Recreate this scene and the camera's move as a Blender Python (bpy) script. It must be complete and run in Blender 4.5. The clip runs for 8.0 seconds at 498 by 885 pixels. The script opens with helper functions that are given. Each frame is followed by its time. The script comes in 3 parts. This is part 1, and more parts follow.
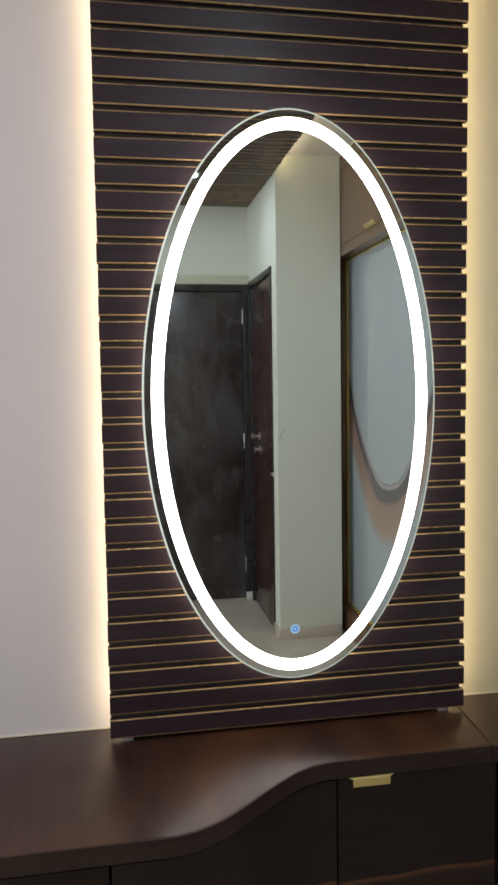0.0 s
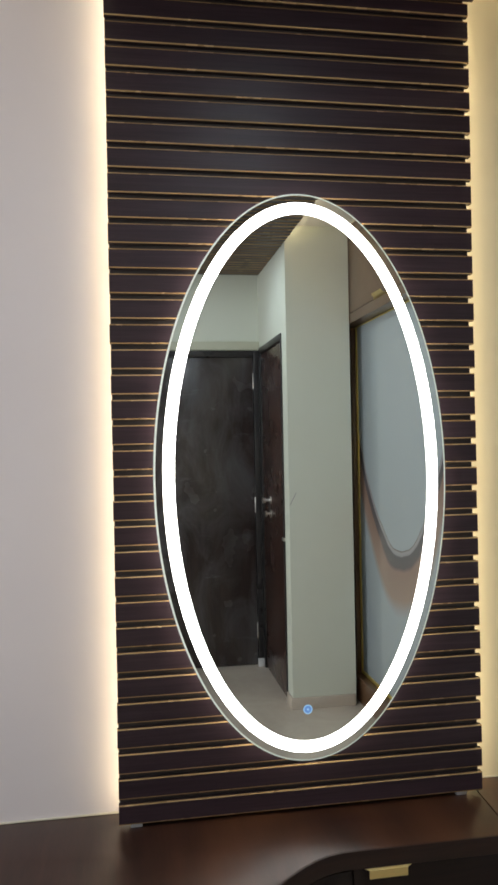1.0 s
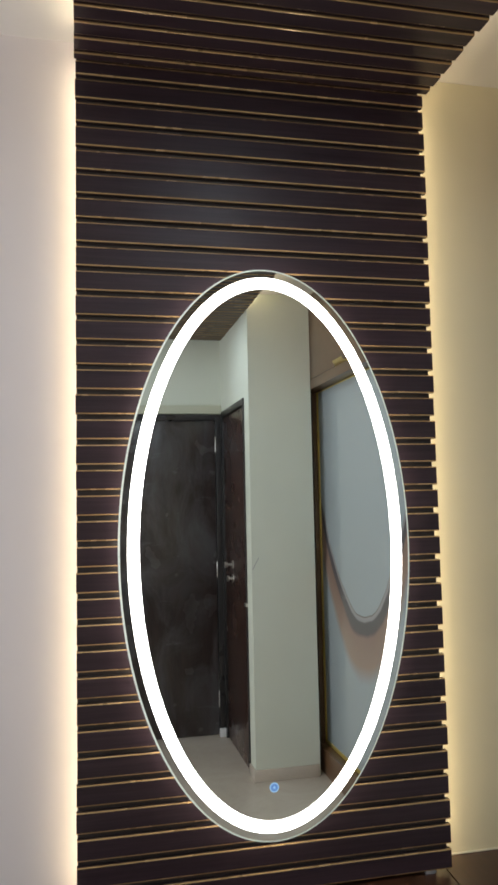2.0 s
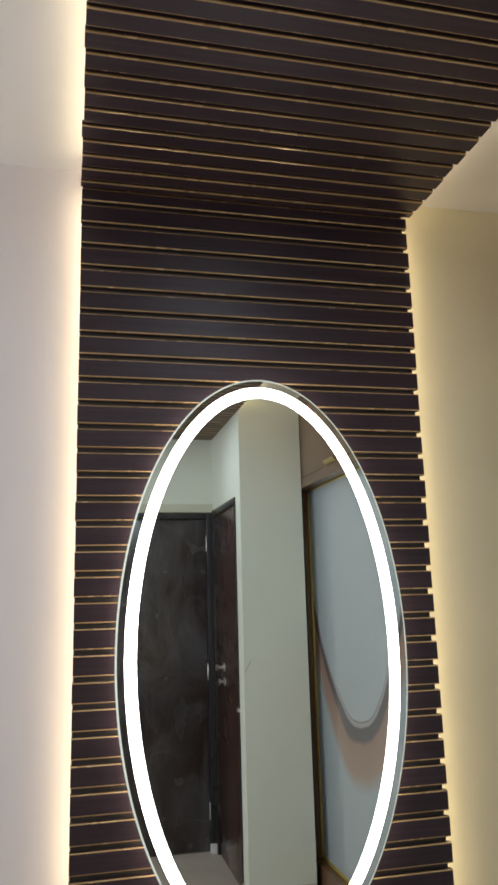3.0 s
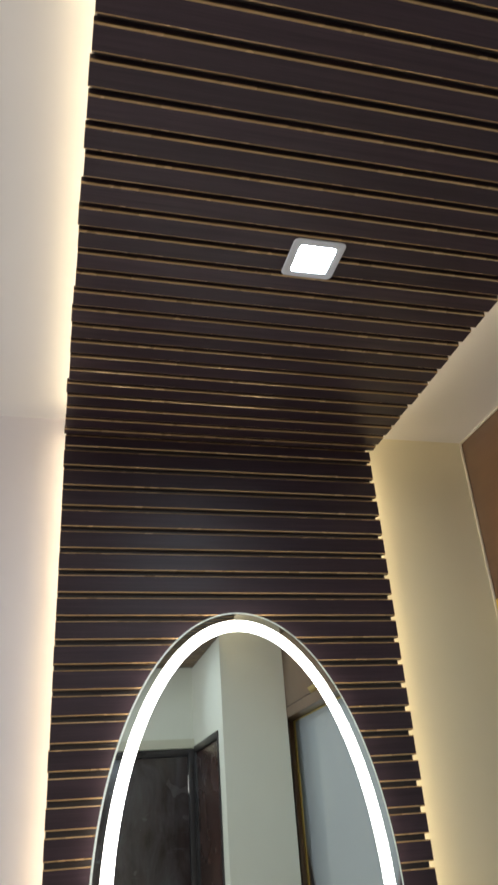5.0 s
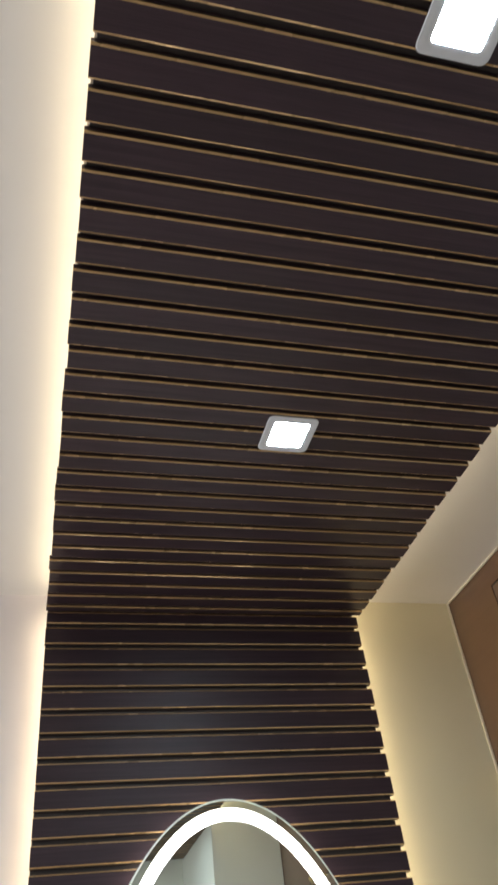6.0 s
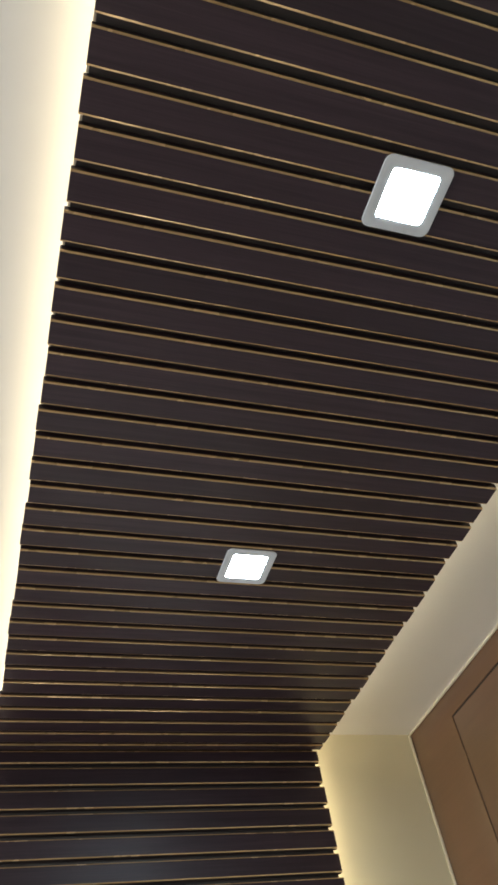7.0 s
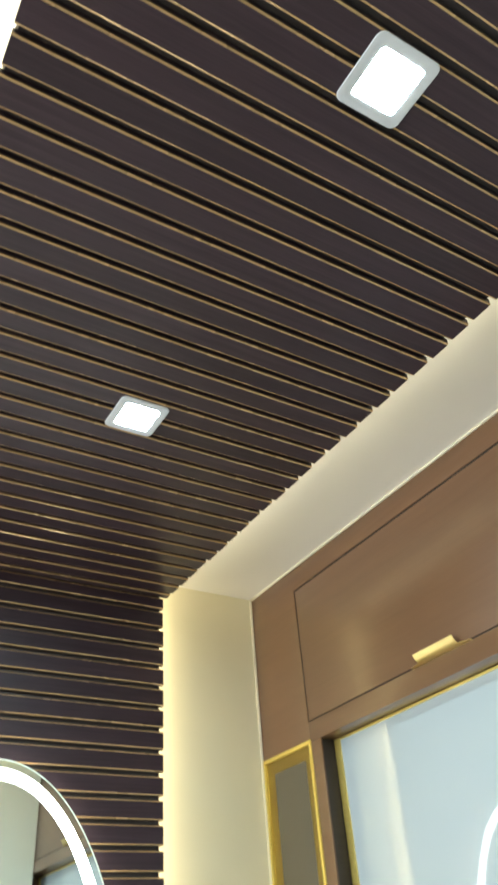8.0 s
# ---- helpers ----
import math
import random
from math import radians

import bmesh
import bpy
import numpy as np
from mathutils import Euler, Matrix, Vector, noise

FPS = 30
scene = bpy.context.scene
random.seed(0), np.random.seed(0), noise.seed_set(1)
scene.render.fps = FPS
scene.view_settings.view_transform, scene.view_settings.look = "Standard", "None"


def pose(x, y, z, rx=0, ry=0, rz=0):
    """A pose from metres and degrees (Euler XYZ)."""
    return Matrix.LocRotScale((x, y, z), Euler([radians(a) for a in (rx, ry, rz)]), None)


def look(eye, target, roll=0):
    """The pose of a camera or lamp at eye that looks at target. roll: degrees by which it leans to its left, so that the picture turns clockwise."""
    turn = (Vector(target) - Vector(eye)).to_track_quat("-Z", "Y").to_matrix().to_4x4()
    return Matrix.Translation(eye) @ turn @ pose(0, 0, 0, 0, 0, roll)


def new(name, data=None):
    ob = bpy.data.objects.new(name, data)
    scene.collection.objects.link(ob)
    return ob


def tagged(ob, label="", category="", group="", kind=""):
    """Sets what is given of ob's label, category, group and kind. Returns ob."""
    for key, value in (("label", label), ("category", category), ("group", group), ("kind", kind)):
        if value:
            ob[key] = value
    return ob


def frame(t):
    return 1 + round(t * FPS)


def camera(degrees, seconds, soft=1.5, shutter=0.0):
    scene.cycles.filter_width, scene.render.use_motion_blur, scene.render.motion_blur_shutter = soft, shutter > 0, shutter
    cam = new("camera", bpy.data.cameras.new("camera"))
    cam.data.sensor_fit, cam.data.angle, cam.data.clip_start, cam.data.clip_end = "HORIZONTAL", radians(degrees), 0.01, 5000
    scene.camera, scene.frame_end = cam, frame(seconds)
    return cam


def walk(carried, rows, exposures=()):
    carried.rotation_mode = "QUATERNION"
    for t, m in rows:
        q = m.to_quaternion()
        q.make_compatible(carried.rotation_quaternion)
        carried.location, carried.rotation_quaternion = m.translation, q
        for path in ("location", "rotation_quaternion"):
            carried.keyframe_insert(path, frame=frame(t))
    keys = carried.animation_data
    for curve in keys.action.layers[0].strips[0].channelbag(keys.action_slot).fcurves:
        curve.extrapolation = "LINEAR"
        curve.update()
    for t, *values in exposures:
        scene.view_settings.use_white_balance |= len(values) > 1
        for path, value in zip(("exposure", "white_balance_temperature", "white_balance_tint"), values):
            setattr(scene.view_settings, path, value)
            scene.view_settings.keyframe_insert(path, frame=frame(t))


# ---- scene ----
cam = camera(36.39, 8.0, soft=2.8, shutter=0.2)
PATH = [
    (0, (0.0314, -1.8323, 1.4118), (0.3816, 0.1312, 1.2633), -0.86),
    (0.5, (0.0289, -1.8366, 1.4404), (0.3570, 0.1347, 1.3620), -1.00),
    (1, (0.0326, -1.8381, 1.4606), (0.3570, 0.1354, 1.4619), -1.13),
    (1.5, (0.0293, -1.8373, 1.4731), (0.4149, 0.1243, 1.5322), -1.25),
    (3, (-0.0129, -1.8773, 1.5108), (0.4467, 0.0273, 1.9122), -1.54),
    (3.5, (-0.0216, -1.8983, 1.5181), (0.4555, -0.0223, 2.0211), -1.70),
    (4, (-0.0218, -1.9099, 1.5235), (0.4674, -0.0784, 2.1611), -2.25),
    (5.5, (-0.0109, -1.9621, 1.5405), (0.4799, -0.3607, 2.6336), -5.90),
    (6, (-0.0098, -1.9833, 1.5472), (0.4860, -0.5187, 2.8157), -7.90),
    (6.5, (-0.0180, -2.0094, 1.5515), (0.4790, -0.6888, 2.9688), -9.98),
    (7, (-0.0201, -2.0323, 1.5551), (0.5497, -0.8017, 3.0250), -11.88),
    (7.5, (-0.0201, -2.0375, 1.5513), (0.6994, -0.7800, 2.9301), -10.87),
    (8, (-0.0425, -2.0264, 1.5522), (0.8542, -0.6802, 2.7284), -4.87),
]
walk(cam, [(t, look(eye, target, roll)) for t, eye, target, roll in PATH],
     exposures=[(0.0, 0.0, 6500, 10), (5.5, 0.0, 6500, 10), (6.5, 0.14, 6350, 9), (7.0, 0.22, 6300, 5), (7.5, 0.52, 6150, 0), (8.0, 0.95, 6150, -3)])

# ---- world and light ----
world = bpy.data.worlds.new("world")
scene.world = world
world.use_nodes = True
world.node_tree.nodes["Background"].inputs["Color"].default_value = (0.6, 0.7, 0.9, 1)
world.node_tree.nodes["Background"].inputs["Strength"].default_value = 0.1

LAMP_POWER = 190.0      # square ceiling lamps, cool white
RING_POWER = 9.0       # mirror ring
STRIP_POWER = 14.5     # warm cove strips
HALO_POWER = 15.0       # strip behind the mirror's edge
FILL_POWER = 62.0      # fill light added in the unseen west wall

# ---- sizes ----
P = 0.0606             # slat pitch on the wall
PC = 0.0608            # slat pitch on the ceiling
X0, XC = 0.0033, 0.0006 # slat ends by the white wall, on the wall and on the ceiling
GROOVE = 0.0135
W = 0.9293             # wall panel width
WC = 0.941             # ceiling panel width
Z0 = 0.546             # foot of the slat rhythm
ZC = 2.5885             # face of the ceiling panel
CEIL = 2.685           # plaster ceiling
WALL_Y = 0.088          # plaster behind the panel
BACK_Y = -3.295         # wall with the entrance door
XL, XW, XR = -3.4, 1.3160, 1.98
COL_Y = -2.4095         # pier at the end of the wardrobe
TOP = 0.543            # vanity top
FZ = -0.0475            # floor


# ---- materials ----
def material(name):
    m = bpy.data.materials.new(name)
    m.use_nodes = True
    return m, m.node_tree.nodes, m.node_tree.links, m.node_tree.nodes["Principled BSDF"]


def mapped(nodes, links, scale, coord="Object"):
    tc = nodes.new("ShaderNodeTexCoord")
    mp = nodes.new("ShaderNodeMapping")
    mp.inputs["Scale"].default_value = scale
    links.new(tc.outputs[coord], mp.inputs["Vector"])
    return mp.outputs["Vector"]


def noise_node(nodes, links, vec, scale, detail=4.0, rough=0.6, distortion=0.0):
    n = nodes.new("ShaderNodeTexNoise")
    n.inputs["Scale"].default_value = scale
    n.inputs["Detail"].default_value = detail
    n.inputs["Roughness"].default_value = rough
    n.inputs["Distortion"].default_value = distortion
    links.new(vec, n.inputs["Vector"])
    return n.outputs["Fac"]


def ramp(nodes, links, fac, stops):
    r = nodes.new("ShaderNodeValToRGB")
    while len(r.color_ramp.elements) < len(stops):
        r.color_ramp.elements.new(0.5)
    for e, (p, c) in zip(r.color_ramp.elements, stops):
        e.position, e.color = p, (*c, 1)
    links.new(fac, r.inputs["Fac"])
    return r.outputs["Color"]


def remap(nodes, links, fac, a, b, lo=0.0, hi=1.0):
    r = nodes.new("ShaderNodeMapRange")
    for k, v in (("From Min", lo), ("From Max", hi), ("To Min", a), ("To Max", b)):
        r.inputs[k].default_value = v
    links.new(fac, r.inputs["Value"])
    return r.outputs["Result"]


def calc(nodes, links, op, a, b=None, c=None):
    n = nodes.new("ShaderNodeMath")
    n.operation = op
    for i, v in enumerate((a, b, c)):
        if v is None:
            continue
        if isinstance(v, (int, float)):
            n.inputs[i].default_value = v
        else:
            links.new(v, n.inputs[i])
    return n.outputs[0]


def mixed(nodes, links, fac, a, b):
    n = nodes.new("ShaderNodeMix")
    n.data_type = "RGBA"
    for i, v in ((0, fac), (6, a), (7, b)):
        if isinstance(v, tuple):
            n.inputs[i].default_value = (*v, 1)
        elif isinstance(v, (int, float)):
            n.inputs[i].default_value = v
        else:
            links.new(v, n.inputs[i])
    return n.outputs[2]


def bump(nodes, links, b, height, strength, distance=0.002):
    n = nodes.new("ShaderNodeBump")
    n.inputs["Strength"].default_value = strength
    n.inputs["Distance"].default_value = distance
    links.new(height, n.inputs["Height"])
    links.new(n.outputs["Normal"], b.inputs["Normal"])


def wood(name, dark, light, grain, rough, rough_var=0.08, vary=0.25, coat=0.0, strength=0.15):
    """Laminate with grain drawn out along one axis; grain: texture scale on each axis."""
    m, n, l, b = material(name)
    v = mapped(n, l, grain)
    info = n.new("ShaderNodeObjectInfo")
    shift = n.new("ShaderNodeVectorMath")
    shift.operation = "MULTIPLY_ADD"
    shift.inputs[1].default_value = (1, 1, 1)
    off = n.new("ShaderNodeCombineXYZ")
    for k in range(3):
        l.new(calc(n, l, "MULTIPLY", info.outputs["Random"], 37.0 + 11 * k), off.inputs[k])
    l.new(v, shift.inputs[0])
    l.new(off.outputs[0], shift.inputs[2])
    g1 = noise_node(n, l, shift.outputs[0], 1.0, 6, 0.65, 0.4)
    g2 = noise_node(n, l, shift.outputs[0], 5.0, 4, 0.7)
    g = calc(n, l, "MULTIPLY_ADD", g2, 0.45, calc(n, l, "MULTIPLY", g1, 0.6))
    col = ramp(n, l, g, ((0.3, dark), (0.72, light)))
    hsv = n.new("ShaderNodeHueSaturation")
    l.new(col, hsv.inputs["Color"])
    l.new(remap(n, l, info.outputs["Random"], 1 - vary, 1 + vary), hsv.inputs["Value"])
    l.new(hsv.outputs["Color"], b.inputs["Base Color"])
    big = noise_node(n, l, mapped(n, l, (1, 1, 1)), 3.0, 3)
    l.new(remap(n, l, big, rough - rough_var, rough + rough_var, 0.3, 0.7), b.inputs["Roughness"])
    b.inputs["Coat Weight"].default_value = coat
    b.inputs["Coat Roughness"].default_value = 0.25
    bump(n, l, b, g, strength, 0.0006)
    return m


def plaster(name, colour, tint):
    m, n, l, b = material(name)
    v = mapped(n, l, (1, 1, 1))
    big = noise_node(n, l, v, 1.7, 4)
    fine = noise_node(n, l, v, 260.0, 3)
    l.new(ramp(n, l, big, ((0.3, tint), (0.7, colour))), b.inputs["Base Color"])
    b.inputs["Roughness"].default_value = 0.72
    both = calc(n, l, "MULTIPLY_ADD", big, 6.0, fine)
    bump(n, l, b, both, 0.12, 0.001)
    return m


def metal(name, colour, rough, grain=(4, 4, 200)):
    m, n, l, b = material(name)
    g = noise_node(n, l, mapped(n, l, grain), 6.0, 4)
    l.new(ramp(n, l, g, ((0.25, tuple(c * 0.8 for c in colour)), (0.75, colour))), b.inputs["Base Color"])
    l.new(remap(n, l, g, rough - 0.06, rough + 0.08), b.inputs["Roughness"])
    b.inputs["Metallic"].default_value = 1.0
    return m


def plastic(name, colour, rough=0.4, spot=0.06):
    m, n, l, b = material(name)
    g = noise_node(n, l, mapped(n, l, (1, 1, 1)), 40.0, 4)
    l.new(ramp(n, l, g, ((0.3, tuple(c * (1 - spot) for c in colour)), (0.7, colour))), b.inputs["Base Color"])
    l.new(remap(n, l, g, rough - 0.05, rough + 0.05), b.inputs["Roughness"])
    return m


def glowing(name, colour, strength, base=0.8):
    m, n, l, b = material(name)
    b.inputs["Base Color"].default_value = (base, base, base, 1)
    b.inputs["Emission Color"].default_value = (*colour, 1)
    b.inputs["Emission Strength"].default_value = strength
    return m


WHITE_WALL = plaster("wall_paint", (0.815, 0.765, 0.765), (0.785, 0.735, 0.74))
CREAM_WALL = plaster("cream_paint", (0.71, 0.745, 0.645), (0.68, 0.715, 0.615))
# yellower than the left half: warm strip light put into the wall colour
STRIP_LIT_WALL = plaster("strip_lit_paint", (0.785, 0.722, 0.53), (0.755, 0.692, 0.50))
# cream of the lintel band, darkened to paint in its shade
LINTEL_SHADE = plaster("lintel_shade", (0.58, 0.585, 0.46), (0.55, 0.555, 0.43))
CEIL_PAINT = plaster("ceiling_paint", (0.82, 0.80, 0.76), (0.79, 0.77, 0.73))
SLAT = wood("slat_film", (0.0180, 0.0106, 0.0136), (0.049, 0.0288, 0.0372), (2.0, 90, 90), 0.43, 0.06, 0.14)
SLAT.node_tree.nodes["Principled BSDF"].inputs["Specular IOR Level"].default_value = 0.33
SLAT_EDGE = metal("slat_edge_bronze", (0.60, 0.395, 0.19), 0.28, (1.5, 3, 3))
SLAT_EDGE.node_tree.nodes["Principled BSDF"].inputs["Metallic"].default_value = 0.4
en, el = SLAT_EDGE.node_tree.nodes, SLAT_EDGE.node_tree.links
worn = noise_node(en, el, mapped(en, el, (1, 1, 1)), 7.0, 3, 0.6)
own = en.new("ShaderNodeObjectInfo").outputs["Random"]
worn = calc(en, el, "PINGPONG", calc(en, el, "MULTIPLY_ADD", own, 3.0, calc(en, el, "MULTIPLY", worn, 3.0)), 1.0)
el.new(remap(en, el, worn, 0.14, 0.42), en["Principled BSDF"].inputs["Roughness"])
BACKING = wood("backing_board", (0.026, 0.019, 0.018), (0.046, 0.034, 0.032), (3, 60, 60), 0.5)
WALNUT = wood("walnut_top", (0.014, 0.0066, 0.0054), (0.064, 0.027, 0.0175), (11, 1.3, 11), 0.33, 0.05, 0.05, 0.0, 0.05)
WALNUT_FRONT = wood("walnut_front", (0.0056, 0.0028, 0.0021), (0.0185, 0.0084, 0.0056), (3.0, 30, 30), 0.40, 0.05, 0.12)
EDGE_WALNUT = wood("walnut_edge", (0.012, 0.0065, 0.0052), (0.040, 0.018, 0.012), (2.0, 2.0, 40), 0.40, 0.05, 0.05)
EDGE_WALNUT.node_tree.nodes["Principled BSDF"].inputs["Specular IOR Level"].default_value = 0.32
vn, vl = WALNUT_FRONT.node_tree.nodes, WALNUT_FRONT.node_tree.links
vb = vn["Principled BSDF"]
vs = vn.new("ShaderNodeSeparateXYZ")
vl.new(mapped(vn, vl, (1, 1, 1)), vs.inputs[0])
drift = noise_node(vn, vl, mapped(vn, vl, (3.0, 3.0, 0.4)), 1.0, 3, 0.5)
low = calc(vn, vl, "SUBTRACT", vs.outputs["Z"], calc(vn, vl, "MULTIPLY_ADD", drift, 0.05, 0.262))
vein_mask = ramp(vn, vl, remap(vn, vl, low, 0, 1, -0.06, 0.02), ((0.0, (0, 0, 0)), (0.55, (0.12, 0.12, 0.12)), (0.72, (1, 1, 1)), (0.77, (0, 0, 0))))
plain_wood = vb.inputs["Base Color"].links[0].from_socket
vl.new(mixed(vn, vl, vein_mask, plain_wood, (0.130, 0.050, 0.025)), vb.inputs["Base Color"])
vb.inputs["Specular IOR Level"].default_value = 0.3
# broad orange-brown patches in the top: mottled grain plus a painted warm glow
wn, wl = WALNUT.node_tree.nodes, WALNUT.node_tree.links
wb = wn["Principled BSDF"]
figure_glow = noise_node(wn, wl, mapped(wn, wl, (1.0, 0.45, 1.0)), 3.4, 3, 0.5, 0.5)
bands = noise_node(wn, wl, mapped(wn, wl, (9.0, 0.5, 1.0)), 1.0, 2, 0.4)
tone = calc(wn, wl, "MULTIPLY", remap(wn, wl, figure_glow, 0.0, 0.75, 0.47, 0.70), remap(wn, wl, bands, 0.4, 1.0, 0.35, 0.6))
under_top = wb.inputs["Base Color"].links[0].from_socket
wl.new(mixed(wn, wl, tone, under_top, (0.115, 0.046, 0.022)), wb.inputs["Base Color"])
BROWN = wood("brown_laminate", (0.122, 0.061, 0.031), (0.156, 0.080, 0.041), (34, 1.2, 34), 0.33, 0.04, 0.06, 0.4, 0.03)
BROWN.node_tree.nodes["Principled BSDF"].inputs["Coat Weight"].default_value = 0.55
BROWN.node_tree.nodes["Principled BSDF"].inputs["Coat Roughness"].default_value = 0.18
bn, bl = BROWN.node_tree.nodes, BROWN.node_tree.links
bb = bn["Principled BSDF"]
# golden sheen of the laminate, painted into its colour as soft patches
gold_sheen = noise_node(bn, bl, mapped(bn, bl, (1.0, 0.5, 1.6)), 1.8, 0, 0.3)
under_brown = bb.inputs["Base Color"].links[0].from_socket
bl.new(mixed(bn, bl, remap(bn, bl, gold_sheen, 0.0, 0.5, 0.35, 0.75), under_brown, (0.172, 0.096, 0.045)), bb.inputs["Base Color"])
DOOR_WOOD = wood("espresso_veneer", (0.016, 0.012, 0.012), (0.042, 0.028, 0.024), (30, 30, 2.0), 0.24, 0.07, 0.1, 0.3)
dn, dl = DOOR_WOOD.node_tree.nodes, DOOR_WOOD.node_tree.links
db = dn["Principled BSDF"]
scuff = noise_node(dn, dl, mapped(dn, dl, (2.6, 2.6, 1.3)), 1.6, 6, 0.62, 0.9)
streak = noise_node(dn, dl, mapped(dn, dl, (3.0, 3.0, 11.0)), 1.3, 5, 0.7, 0.6)
veil = calc(dn, dl, "ADD", remap(dn, dl, scuff, 0.0, 0.62, 0.42, 0.78), remap(dn, dl, streak, 0.0, 0.30, 0.60, 0.72))
under = db.inputs["Base Color"].links[0].from_socket
dl.new(mixed(dn, dl, veil, under, (0.150, 0.155, 0.162)), db.inputs["Base Color"])
DOOR_RED = wood("red_brown_veneer", (0.020, 0.010, 0.008), (0.060, 0.026, 0.018), (30, 30, 2.0), 0.26, 0.06, 0.1, 0.3)
FRAME_WOOD = wood("dark_frame", (0.014, 0.013, 0.014), (0.03, 0.027, 0.027), (30, 30, 3.0), 0.32)
GOLD = metal("gold_anodised", (0.92, 0.72, 0.20), 0.38)
GOLD.node_tree.nodes["Principled BSDF"].inputs["Metallic"].default_value = 0.7
GOLD_PULL = metal("gold_pull", (0.86, 0.68, 0.30), 0.36)
CHROME = metal("steel", (0.80, 0.78, 0.74), 0.33)
RIM = plastic("lit_ground_glass_edge", (0.76, 0.82, 0.76), 0.25)
# faint emission stands in for ring light carried through the glass to its edge
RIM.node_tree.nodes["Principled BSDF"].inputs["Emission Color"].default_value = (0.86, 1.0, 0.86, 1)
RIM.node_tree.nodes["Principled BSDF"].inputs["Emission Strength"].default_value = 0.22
HOUSING = plastic("grey_housing", (0.35, 0.35, 0.36), 0.5)
LAMP_TRIM = plastic("lamp_trim", (0.64, 0.66, 0.68), 0.5)
WHITE_PLASTIC = plastic("white_plastic", (0.75, 0.75, 0.74), 0.4)
RAW_END = plastic("raw_board_end", (0.46, 0.38, 0.28), 0.6)
# near-black colour that stands for shade in the loft door gaps
GAP_SHADE = plastic("gap_shade", (0.012, 0.008, 0.006), 0.7)
BEAD = plastic("sealant", (0.82, 0.77, 0.64), 0.6)
LAMP_GLOW = glowing("lamp_diffuser", (0.80, 0.90, 1.0), LAMP_POWER)
RING_GLOW = glowing("frosted_ring", (1.0, 0.97, 0.93), RING_POWER)
STRIP_GLOW = glowing("warm_strip", (1.0, 0.81, 0.52), STRIP_POWER)
HALO_GLOW = glowing("mirror_back_strip", (1.0, 0.77, 0.42), HALO_POWER)
BUTTON_GLOW = glowing("button_ring", (0.42, 0.70, 1.0), 0.75, 0.05)
BUTTON_BLUE = glowing("button_face", (0.16, 0.40, 0.95), 0.55, 0.05)

MIRROR, mn, ml, mb = material("silvered_glass")
mb.inputs["Metallic"].default_value = 1.0
mb.inputs["Base Color"].default_value = (0.80, 0.84, 0.82, 1)
smear = noise_node(mn, ml, mapped(mn, ml, (1, 1, 1)), 5.0, 5, 0.7)
ml.new(remap(mn, ml, smear, 0.0, 0.022, 0.35, 0.8), mb.inputs["Roughness"])

TINTED, tn, tl, tb = material("bronze_tinted_glass")
tb.inputs["Base Color"].default_value = (0.085, 0.072, 0.050, 1)
tb.inputs["Roughness"].default_value = 0.06
tb.inputs["IOR"].default_value = 1.9

# lacquered glass: pale blue with a flowing brown wave
LACQUER, gn, gl, gb = material("lacquered_glass")
tc = gn.new("ShaderNodeTexCoord")
sep = gn.new("ShaderNodeSeparateXYZ")
gl.new(tc.outputs["Object"], sep.inputs[0])
wob = noise_node(gn, gl, mapped(gn, gl, (1, 1, 1)), 2.6, 3, 0.5)
dy = calc(gn, gl, "ADD", sep.outputs["Y"], 1.90)
arc = calc(gn, gl, "MULTIPLY", calc(gn, gl, "MULTIPLY", dy, dy), 1.6)
lift = calc(gn, gl, "SUBTRACT", sep.outputs["Z"], calc(gn, gl, "ADD", arc, 0.948))
depth = calc(gn, gl, "MULTIPLY_ADD", wob, 0.10, calc(gn, gl, "SUBTRACT", -0.05, lift))
pale = (0.42, 0.475, 0.490)
wave = ramp(gn, gl, remap(gn, gl, depth, 0, 1, -0.05, 0.40), (
    (0.0, pale), (0.105, pale), (0.112, (0.16, 0.12, 0.10)), (0.13, (0.40, 0.38, 0.38)), (0.17, (0.36, 0.35, 0.36)),
    (0.19, (0.13, 0.12, 0.125)), (0.33, (0.15, 0.13, 0.13)), (0.38, (0.34, 0.23, 0.18)), (0.70, (0.40, 0.29, 0.23)), (0.90, pale)))
inside = remap(gn, gl, dy, 1.0, 0.0, 0.62, 0.66)
gl.new(mixed(gn, gl, inside, pale, wave), gb.inputs["Base Color"])
gb.inputs["Roughness"].default_value = 0.03
gb.inputs["IOR"].default_value = 1.55
gb.inputs["Coat Weight"].default_value = 0.2
gb.inputs["Coat Roughness"].default_value = 0.02

TILE, fn, fl, fb = material("beige_tile")
fv = mapped(fn, fl, (1, 1, 1))
vein = noise_node(fn, fl, fv, 2.2, 8, 0.7, 1.2)
fl.new(ramp(fn, fl, vein, ((0.3, (0.56, 0.49, 0.41)), (0.7, (0.68, 0.61, 0.52)))), fb.inputs["Base Color"])
fb.inputs["Roughness"].default_value = 0.22


# ---- mesh helpers ----
def box_bm(x0, x1, y0, y1, z0, z1, bevel=0.0, bm=None):
    bm = bm or bmesh.new()
    r = bmesh.ops.create_cube(bm, size=1.0, matrix=Matrix.LocRotScale(
        ((x0 + x1) / 2, (y0 + y1) / 2, (z0 + z1) / 2), None, (x1 - x0, y1 - y0, z1 - z0)))
    if bevel:
        edges = {e for v in r["verts"] for e in v.link_edges}
        bmesh.ops.bevel(bm, geom=list(edges), offset=bevel, segments=2, affect="EDGES", profile=0.6)
    return bm


